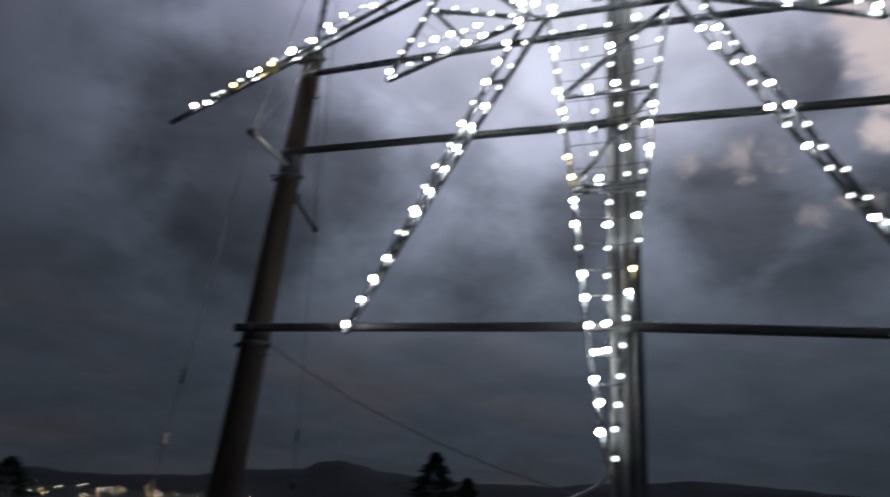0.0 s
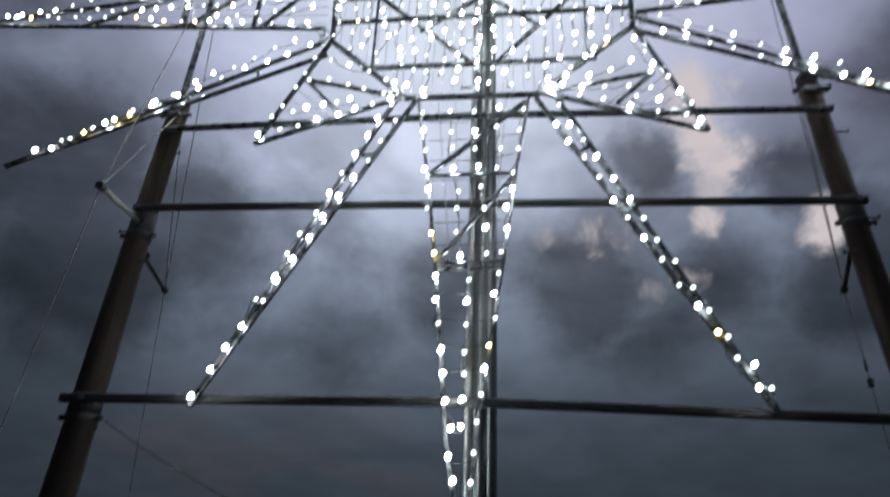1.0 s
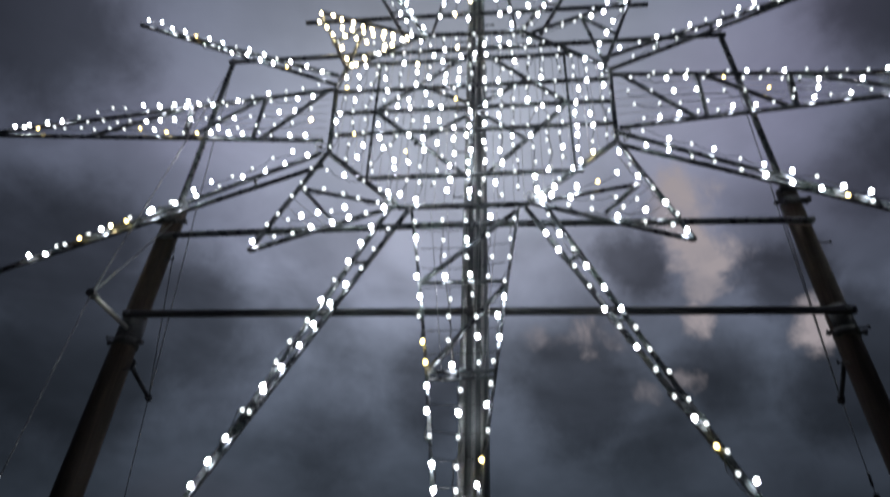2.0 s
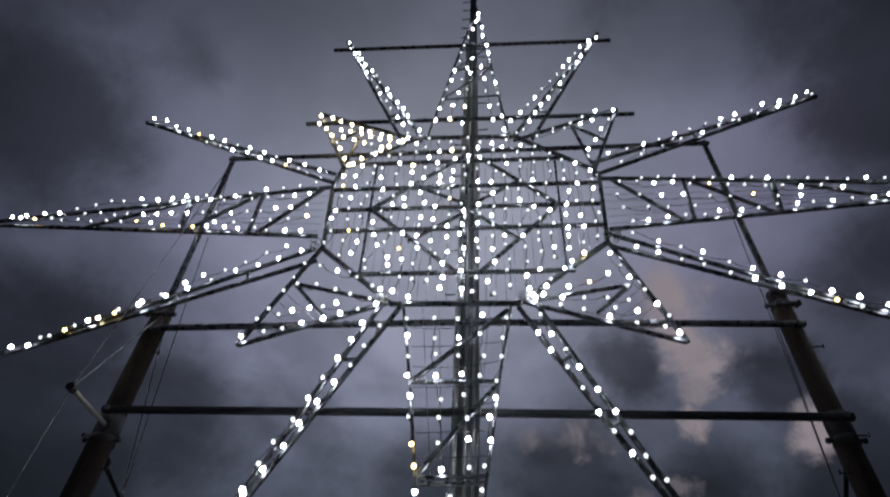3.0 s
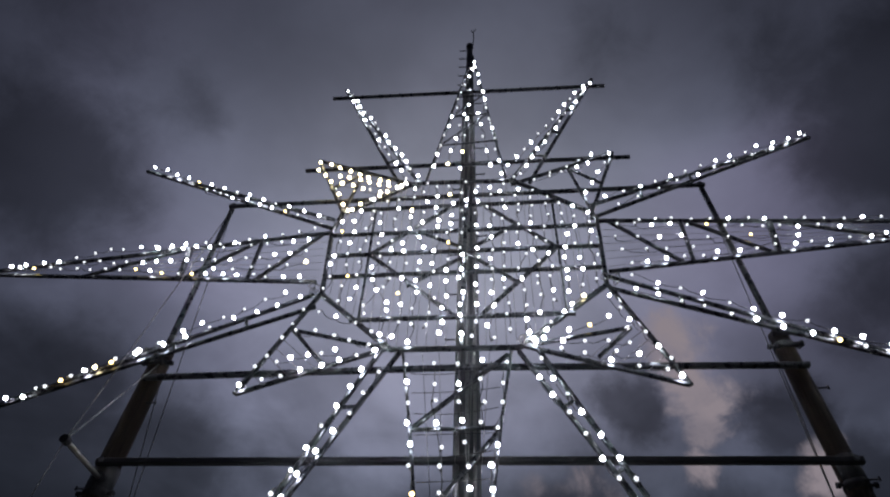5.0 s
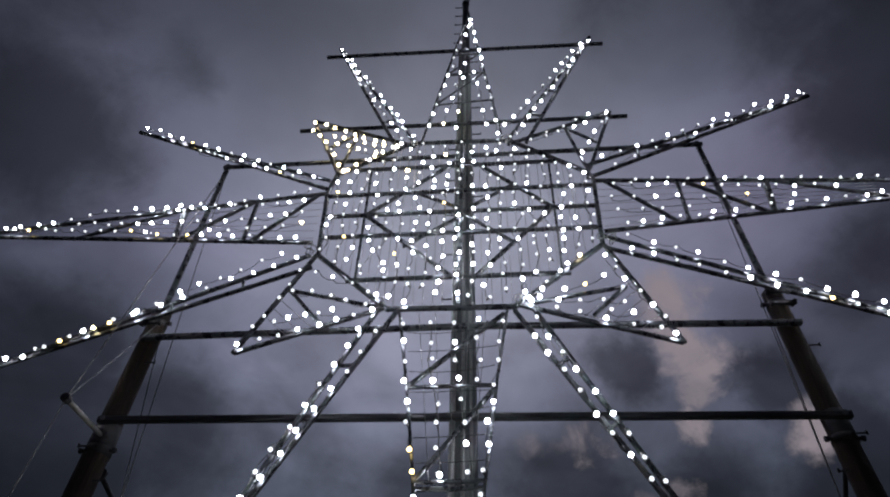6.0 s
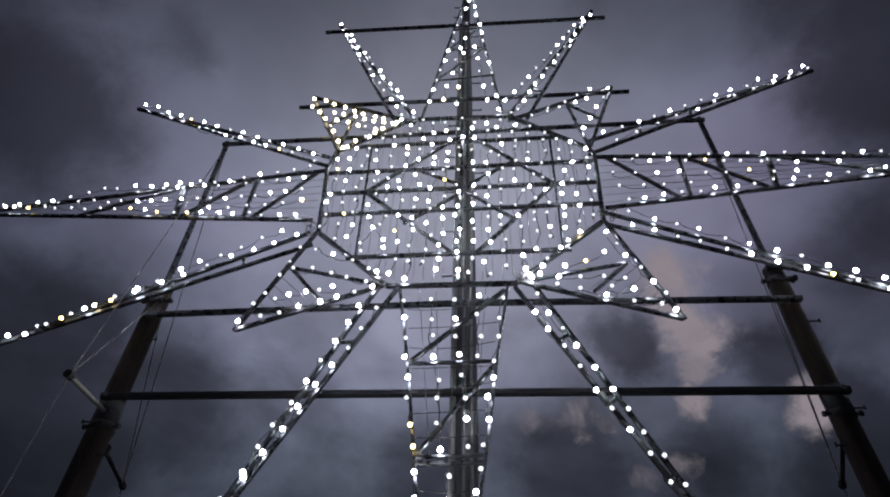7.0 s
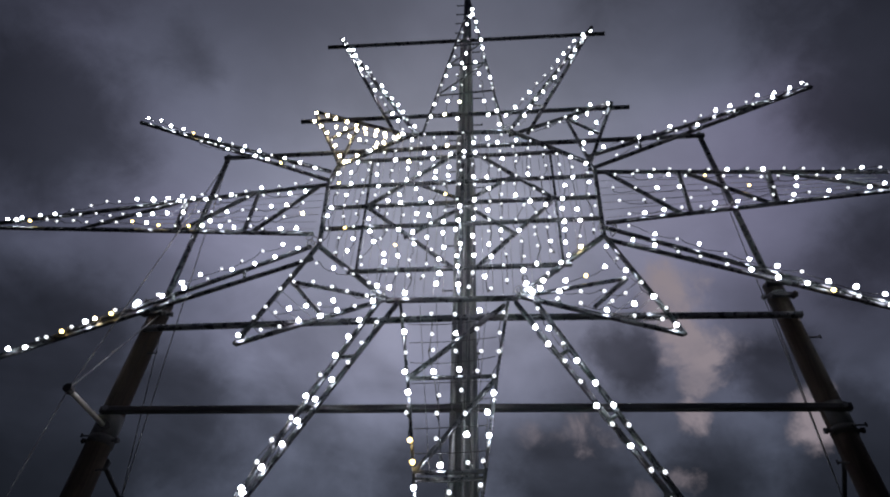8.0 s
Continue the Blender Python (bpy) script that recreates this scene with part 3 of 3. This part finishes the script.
BODY = [(-0.86, 6.64), (0.70, 6.62), (1.88, 7.62), (1.94, 8.95), (1.88, 9.12), (0.78, 10.0), (-0.76, 10.05), (-1.86, 9.34), (-1.95, 8.92), (-1.88, 7.62)]
for p, q in zip(BODY, BODY[1:] + BODY[:1]):
    section("body_edge", star, p, q, 0.06)
for z, a, b in ((7.14, -1.44, 1.42), (7.95, -1.86, 1.90), (8.38, -1.92, 1.93), (8.83, -1.95, 1.94), (9.42, -1.55, 1.45)):
    section("body_bar", star, (a, z), (b, z), 0.055)
for s in (-1, 1):
    o = 0.08
    section("body_brace", star, (s * 1.32, 8.38), (o + s * 0.13, 7.12), 0.05)
    section("body_brace", star, (s * 1.32, 8.38), (o + s * 0.08, 9.56), 0.05)
    section("body_brace", star, (s * 0.74, 7.72), (o + s * 0.02, 8.30), 0.045)
    section("body_brace", star, (s * 0.80, 8.93), (o + s * 0.02, 8.42), 0.045)
    section("body_post", star, (s * 1.32, 7.18), (s * 1.34, 9.45), 0.035)
section("body_post", star, (0.0, 6.62), (0.06, 9.95), 0.06)

SPIKES = {
    "low_l": ((-0.71, 6.65), (-0.97, 6.64), (-2.74, 2.95)), "low_r": ((0.69, 6.56), (0.87, 6.68), (2.68, 2.98)),
    "side_low_l": ((-1.98, 7.62), (-1.92, 7.40), (-5.76, 5.84)), "side_low_r": ((1.90, 7.78), (1.92, 7.55), (5.72, 5.97)),
    "side_up_l": ((-1.96, 9.20), (-1.96, 9.00), (-5.51, 10.77)), "side_up_r": ((1.86, 9.27), (1.86, 8.98), (5.56, 10.78)),
    "up_l": ((-1.00, 9.95), (-0.70, 10.02), (-2.36, 13.28)), "up_r": ((0.76, 10.02), (1.04, 9.92), (2.43, 13.16)),
}
for key, (a, b, tip) in SPIKES.items():
    build_spike(a, b, tip, (0.22, 0.44, 0.66, 0.84))

# level arms, wide at the root
ARMS = {-1: ((-1.96, 8.90), (-2.0, 7.86), (-7.30, 8.29)), 1: ((1.96, 8.92), (1.94, 7.86), (7.90, 8.50))}
for s, (a, b, tip) in ARMS.items():
    arm = build_spike(a, b, tip, ())
    for f0, f1 in ((0.19, 0.19), (0.39, 0.38)):
        section("arm_post", arm, mix(a, tip, f0), mix(b, tip, f1), 0.05 if f0 < 0.3 else 0.075)
    section("arm_brace", arm, mix(a, tip, 0.02), mix(b, tip, 0.17), 0.05)
    section("arm_brace", arm, mix(a, tip, 0.20), mix(b, tip, 0.37), 0.05)
    section("arm_brace", arm, mix(a, tip, 0.40), mix(b, tip, 0.66), 0.045)

# short three-cornered points between the spikes
TRIS = [((-2.64, 6.04), (-1.90, 7.62), (-0.90, 6.66), (-2.13, 7.00), (-1.68, 6.46)), ((2.55, 6.02), (1.90, 7.60), (0.76, 6.64), (2.05, 6.88), (1.61, 6.45)),
        ((-2.47, 10.83), (-1.86, 9.36), (-0.72, 9.98), (-1.66, 10.38), (-2.16, 9.98)), ((2.43, 10.64), (1.90, 9.12), (0.75, 9.90), (1.67, 10.26), (2.14, 9.82))]
for i, (tip, outer, inner, n1, n2) in enumerate(TRIS):
    bm = bmesh.new()
    tube_section(bm, V(*outer), V(*tip), RAIL, RAIL)
    tri = part("short_point", bm, STEEL, star)
    section("rail", tri, inner, mix(inner, tip, 0.99))
    section("brace", tri, n1, inner if i < 2 else outer, 0.045)
    section("brace", tri, n1, n2, 0.045)

# the long foot and the top point
foot_l = [(-0.70, 6.58), (-0.54, 5.52), (-0.40, 4.39), (-0.24, 2.70), (-0.08, 1.74)]
foot_r = [(0.60, 6.56), (0.44, 5.53), (0.29, 4.39), (0.06, 2.75), (-0.04, 1.74)]
bm = bmesh.new()
for p, q in zip(foot_l, foot_l[1:]):
    tube_section(bm, V(*p), V(*q), 0.036, 0.04)
foot = part("foot_point", bm, STEEL, star)
for p, q in zip(foot_r, foot_r[1:]):
    section("rail", foot, p, q, 0.036)
for z, l, r in ((5.52, -0.54, 0.44), (4.44, -0.405, 0.295), (4.37, -0.395, 0.285)):
    section("rung", foot, (l, z), (r, z + 0.01), 0.04)
section("brace", foot, (-0.52, 5.54), (0.56, 6.52), 0.05)
section("brace", foot, (-0.39, 4.46), (0.43, 5.50), 0.05)

top_l, top_r, top_tip = (-0.62, 10.0), (0.67, 10.1), (0.15, 14.5)
top = build_spike(top_l, top_r, top_tip, (0.25, 0.46, 0.62), 0.036, True)

# thin tension wires stretched inside the arms and short points
def wires_between(a0, a1, b0, b1, count, parent):
    for i in range(count):
        f = (i + 0.5) / count
        bm = bmesh.new()
        cord(bm, [V(*mix(a0, a1, f), STAR_Y - 0.02), V(*mix(b0, b1, f), STAR_Y - 0.02)], 0.004, 4)
        part("tension_wire", bm, WIRE, parent)


for s, (a, b, tip) in ARMS.items():
    wires_between(a, b, mix(a, tip, 0.62), mix(b, tip, 0.62), 7, star)
for tip, outer, inner, n1, n2 in TRIS[:2]:
    wires_between(mix(outer, tip, 0.35), mix(outer, tip, 0.95), mix(inner, tip, 0.35), mix(inner, tip, 0.95), 7, star)

# upright tension wires across the body, behind the bulbs
for k in range(30):
    u = -1.76 + 0.1215 * k
    zs = []
    for (u0, z0), (u1, z1) in zip(BODY, BODY[1:] + BODY[:1]):
        if (u0 - u) * (u1 - u) < 0:
            zs.append(z0 + (z1 - z0) * (u - u0) / (u1 - u0))
    bm = bmesh.new()
    cord(bm, [V(u, max(zs), STAR_Y - 0.03), V(u, min(zs), STAR_Y - 0.03)], 0.0035, 4)
    part("tension_wire", bm, WIRE, star)
for k in range(5):
    u = -0.46 + 0.2 * k
    bm = bmesh.new()
    cord(bm, [V(u, 6.55, STAR_Y - 0.02), V(u * 0.55, 4.45, STAR_Y - 0.02)], 0.0035, 4)
    part("tension_wire", bm, WIRE, foot)

# ------------------------------------------------ bulbs and their strings
R = 0.0275


def bulb_mesh(mat):
    bm = bmesh.new()
    lathe(bm, [(0.004, R), (R * 0.40, R * 0.92), (R * 0.72, R * 0.70), (R * 0.92, R * 0.38), (R, 0.0), (R * 0.93, -R * 0.38), (R * 0.80, -R * 0.62)], 20)
    return mesh_of("bulb", bm, mat)


bm = bmesh.new()
lathe(bm, [(R * 0.7, -R * 0.55), (R * 0.82, -R * 0.62), (R * 0.74, -R * 0.9), (R * 0.58, -R * 1.2), (0.017, -0.042), (0.017, -0.066), (0.009, -0.070)], 12)
SOCKET_MESH = mesh_of("socket", bm, SOCKET)
BULB_MESHES = {m: bulb_mesh(m) for m in (GLOW_COLD, GLOW_WEAK, GLOW_WARM, GLOW_AMBER)}
dice = random.Random(5)


SHOWS = {"O": GLOW_COLD, "o": GLOW_WEAK, "w": GLOW_WARM, "a": GLOW_AMBER}


def any_bulb(cold, warm, amber):
    v = dice.random()
    return GLOW_WARM if v < warm else GLOW_AMBER if v < warm + amber else GLOW_COLD if v < warm + amber + cold else GLOW_WEAK


def add_bulb(string, place, mat):
    """A bulb in its socket, turned roughly to the front, with some that sag or point aside; those higher up are scaled
    down.
    """
    ob = new("bulb", BULB_MESHES[mat])
    aim = Vector((dice.gauss(0, 0.25), -1, dice.gauss(-0.55, 0.3)))
    if mat is GLOW_WEAK:
        aim = Vector((dice.gauss(0, 0.7), -0.6, dice.gauss(-0.3, 0.8)))
    turn = aim.normalized().to_track_quat("Z", "Y").to_matrix().to_4x4()
    # weak bulbs shrunk, warm ones left larger, to imitate how glare swells lit bulbs
    size = (0.88 if mat is GLOW_WEAK else 1.0) * (0.76 if place.z > 7.0 and mat is not GLOW_WARM else 0.94)
    m = Matrix.Translation(place) @ turn @ Matrix.Scale(size * dice.uniform(0.93, 1.05), 4)
    ob.parent = string
    ob.matrix_parent_inverse = string.matrix_world.inverted()
    ob.matrix_basis = m
    base = new("socket", SOCKET_MESH)
    base.parent = ob
    return place - aim.normalized() * 0.06


def string_wire(string, backs, sag):
    """The cable from socket to socket."""
    if len(backs) < 2:
        return
    run = []
    for a, b in zip(backs, backs[1:]):
        hang = Vector((0, dice.uniform(-0.01, 0.03), -sag * dice.uniform(0.4, 2.2)))
        side = Vector((dice.gauss(0, sag * 0.6), 0, 0))
        run += [a, a.lerp(b, 0.3) + hang + side, a.lerp(b, 0.7) + hang * 0.8 - side]
    run.append(backs[-1])
    bm = bmesh.new()
    cord(bm, run, 0.0055, 4)
    part("wire", bm, CABLE, string)


def light_string(label, lines, spacing, cold=0.5, warm=0.0, amber=0.0, jitter=0.03, sag=0.02, start=0.3):
    """One string of bulbs clipped along polylines of (u, z); its cable runs from socket to socket."""
    first = lines[0][0]
    string = thing("light_string", V(*first, BULB_Y), label, "light string", "strings of bulbs on the star")
    for pts in lines:
        stops = []
        rest = spacing * start
        for p, q in zip(pts, pts[1:]):
            length = math.dist(p, q)
            while rest < length:
                c = mix(p, q, rest / length)
                stops.append(V(c[0] + dice.gauss(0, jitter), c[1] + dice.gauss(0, jitter), BULB_Y))
                rest += spacing * dice.uniform(0.82, 1.18)
            rest -= length
        string_wire(string, [add_bulb(string, s, any_bulb(cold, warm, amber)) for s in stops], sag)
    return string


def strung(label, *runs):
    """One string whose bulbs sit at even steps along its runs; a run's letters tell how each bulb shows."""
    first = runs[0][0]
    string = thing("light_string", V(*(first[0] if isinstance(first, list) else first), BULB_Y), label, "light string", "strings of bulbs on the star")
    for *pts, letters in runs:
        pts = pts[0] if isinstance(pts[0], list) else pts
        lengths = [math.dist(p, q) for p, q in zip(pts, pts[1:])]
        backs = []
        for k, letter in enumerate(letters):
            along = sum(lengths) * k / (len(letters) - 1)
            leg = 0
            while leg < len(lengths) - 1 and along > lengths[leg]:
                along -= lengths[leg]
                leg += 1
            c = mix(pts[leg], pts[leg + 1], along / lengths[leg])
            backs.append(add_bulb(string, V(c[0] + dice.gauss(0, 0.016), c[1] + dice.gauss(0, 0.016), BULB_Y), SHOWS[letter]))
        string_wire(string, backs, 0.018)
    return string


# Each run of bulbs goes from one place to another: O lit and facing, o turned aside, w warm, a amber.
strung("string of round bulbs clipped along a spike of the star", ((-1.14, 6.31), (-2.70, 2.99), "OOOoOoooOoOOOO"), ((-0.96, 6.23), (-2.31, 3.74), "oooOOOOOOoo"))
strung("string of round bulbs clipped along a spike of the star", ((0.88, 6.13), (2.55, 3.16), "OOooOoOooOaoO"), ((0.91, 6.38), (2.65, 3.11), "oOoOOOooooooOo"))
strung("string of round bulbs clipped along a spike of the star", ((-2.36, 7.61), (-5.21, 6.03), "OoooOOoOowooO"), ((-2.12, 7.54), (-5.40, 5.99), "OOOOoOOOaOaoO"))
strung("string of round bulbs clipped along a spike of the star", ((2.24, 7.68), (5.34, 6.19), "oOoOoOOoOOOoO"), ((2.19, 7.46), (5.10, 6.18), "OOoooOOOaoOO"))
strung("string of round bulbs clipped along a spike of the star", ((-2.21, 9.22), (-5.37, 10.78), "OOOoOOoOOaOOOO"), ((-2.50, 9.27), (-4.19, 10.03), "oaOOOOoo"))
strung("string of round bulbs clipped along a spike of the star", ((2.15, 9.37), (5.43, 10.82), "OoOoOooOOoOOOO"), ((2.27, 9.21), (5.48, 10.75), "ooooOoooOoo"))
strung("string of round bulbs clipped along a spike of the star", ((-0.73, 10.14), (-2.30, 13.14), "OoOOOOOooOoOOoO"), ((-0.91, 10.07), (-2.15, 12.72), "oOOooOooOOOO"))
strung("string of round bulbs clipped along a spike of the star", ((0.89, 10.08), (2.36, 12.92), "oOOOOoOooOOoOO"), ((0.74, 10.33), (2.21, 12.80), "OOoOoooOOoOO"))
strung("string of round bulbs along the edges of a level arm", ([(-2.20, 8.92), (-3.29, 8.70), (-4.29, 8.67), (-5.05, 8.65), (-5.84, 8.46), (-6.64, 8.34)], "oooOoOooOOOOooooOOOO"), ((-2.22, 7.90), (-6.48, 8.32), "OOooOOOaoaOaooooooaO"))
strung("string of round bulbs along the edges of a level arm", ((2.48, 8.82), (5.71, 8.65), "oooooOoOooooOo"), ((2.21, 7.93), (5.62, 8.34), "oOOooOOooOoOoOO"), ((5.89, 8.64), (6.85, 8.47), "OOaO"), ((5.81, 8.37), (6.90, 8.42), "OoO"))
strung("strings of bulbs hanging inside a level arm of the star", ((-2.23, 8.65), (-4.52, 8.58), "OOoooooOOOoO"), ([(-2.23, 8.42), (-3.31, 8.29), (-4.08, 8.35), (-4.64, 8.33), (-5.51, 8.39)], "oOOooOooOOOOoooo"), ((-2.19, 8.17), (-3.49, 8.11), "wooooO"))
strung("strings of bulbs hanging inside a level arm of the star", ((2.17, 8.74), (5.08, 8.51), "ooOOoaooooOoO"), ((2.12, 8.47), (4.50, 8.34), "ooOOooaoO"), ((2.17, 8.21), (3.08, 8.18), "oooo"))
strung("string of round bulbs on a short point of the star", ((-2.01, 7.29), (-2.58, 6.10), "oooooO"), ((-1.01, 6.58), (-2.31, 6.17), "OoOOOoo"), ((-1.81, 7.28), (-1.10, 6.87), "oOoo"), ((-1.10, 6.70), (-2.06, 6.95), "ooooo"), ((-1.52, 6.60), (-2.21, 6.46), "OoOOo"))
strung("string of round bulbs on a short point of the star", ((1.87, 7.34), (2.49, 6.11), "OoOoOoO"), ((0.88, 6.65), (2.29, 6.16), "OooOoo"), ((0.97, 6.69), (1.99, 6.59), "OOooo"), ((1.81, 6.48), (2.05, 6.41), "oO"), ((1.52, 7.37), (0.85, 6.67), "wOOoOO"), ((1.79, 7.01), (1.31, 6.77), "OaO"))
strung("string of warm white bulbs on a short point", ((-0.97, 9.88), (-2.41, 10.67), "wwwwwwwww"), ((-1.18, 9.91), (-2.01, 10.27), "wwwwww"), ((-1.30, 9.72), (-1.95, 10.05), "wowww"), ((-1.75, 9.31), (-2.37, 10.48), "wwwowww"), ((-1.72, 9.34), (-0.91, 9.98), "wwowwOO"))
strung("string of round bulbs on a short point of the star", ((1.87, 9.52), (2.35, 10.50), "OOOoO"), ((1.14, 9.91), (2.10, 10.52), "ooooO"), ((1.36, 9.97), (2.00, 10.26), "ooOO"))

# the foot: both rails and broken rows between them, tied across by cables
strung("string of round bulbs down one rail of the star's foot",
       ((-0.64, 6.35), (-0.46, 4.77), "oOoOOoa"), ((-0.42, 4.49), (-0.33, 3.73), "aOOo"), ((-0.30, 3.47), (-0.20, 2.72), "OOOO"), ((-0.19, 2.50), (-0.15, 2.05), "OOO"))
strung("string of round bulbs down the other rail of the star's foot",
       ((0.54, 6.36), (0.44, 5.50), "oooo"), ((0.38, 5.26), (0.34, 4.79), "OOO"), ((0.29, 4.51), (0.21, 4.06), "ooO"), ((0.19, 3.80), (0.13, 3.28), "oaO"), ((0.10, 3.04), (0.07, 2.79), "oo"), ((0.02, 2.54), (-0.06, 1.84), "oooo"))
strung("broken rows of bulbs inside the foot of the star",
       ((-0.30, 6.34), (-0.15, 4.50), "oooOoooO"),
       ((-0.04, 6.34), (0.13, 4.53), "oOoOooOo"),
       ((0.27, 6.37), (0.23, 5.53), "Oooo"),
       ((-0.06, 4.22), (-0.08, 2.74), "oOoooOO"))
ties = thing("tie_cables", V(0, 4, BULB_Y), "thin cables tied across the foot of the star", "cable")
for k in range(15):
    z = 6.25 - 0.27 * k
    f = (z - 1.74) / (6.5 - 1.74)
    bm = bmesh.new()
    cord(bm, sagging(V(-0.08 - 0.53 * f, z, STAR_Y - 0.03), V(-0.03 + 0.55 * f, z + dice.gauss(0.02, 0.03), STAR_Y - 0.03), dice.uniform(0.0, 0.05), 6), 0.0055, 4)
    part("tie", bm, CABLE, ties)

strung("string of small bulbs on the top point of the star", ((-0.51, 10.41), (0.19, 14.09), "OOooOOooooOOO"), ((0.61, 10.11), (0.23, 13.87), "OOooOooOOOOO"))
strung("middle string of bulbs on the top point", ((-0.06, 10.29), (0.09, 12.33), "OwoOO"), ((-0.27, 10.42), (-0.01, 12.01), "wOOoO"), ((0.43, 10.36), (0.25, 12.04), "OOoOO"))

# hanging strings that fill the body
def body_span(u):
    zs = []
    for (u0, z0), (u1, z1) in zip(BODY, BODY[1:] + BODY[:1]):
        if (u0 - u) * (u1 - u) < 0:
            zs.append(z0 + (z1 - z0) * (u - u0) / (u1 - u0))
    return max(zs), min(zs)


for k in range(19):
    u = -1.80 + 0.1995 * k
    hi, lo = body_span(u)
    light_string("string of bulbs hanging down the body of the star", [[(u + 0.02, hi - 0.03), (u - 0.02, lo + 0.06)]], 0.238, 0.50 if u < 0.4 else 0.36, 0.03 if u < -0.2 else 0.0, 0.015, 0.03, 0.012, dice.uniform(0.1, 0.9))


def cable_tangle(u, z, seed, label):
    """Spare cable looped and tied where the strings meet."""
    rng = random.Random(seed)
    tangle = thing("cable_tangle", V(u, z, BULB_Y), label, "cable", "looped cables at the corners")
    for k in range(4):
        r = rng.uniform(0.035, 0.075)
        cx, cz = u + rng.gauss(0, 0.05), z + rng.gauss(0, 0.06)
        lean = rng.uniform(0.5, 1.0)
        pts = [V(cx + r * lean * math.cos(a), cz + r * math.sin(a), BULB_Y + 0.02 * math.sin(a * 2 + k)) for a in [2 * math.pi * i / 14 for i in range(14)]]
        bm = bmesh.new()
        cord(bm, pts, 0.006, 5)
        part("loop", bm, PALE_CABLE if k % 2 else CABLE, tangle, "", True)


for u, z, seed in ((1.93, 7.66, 1), (-1.95, 7.66, 2), (0.80, 6.66, 3), (-0.95, 6.62, 4), (-0.72, 9.95, 5), (0.78, 9.93, 6)):
    cable_tangle(u, z, seed, "loops of spare light cable tied to a corner")
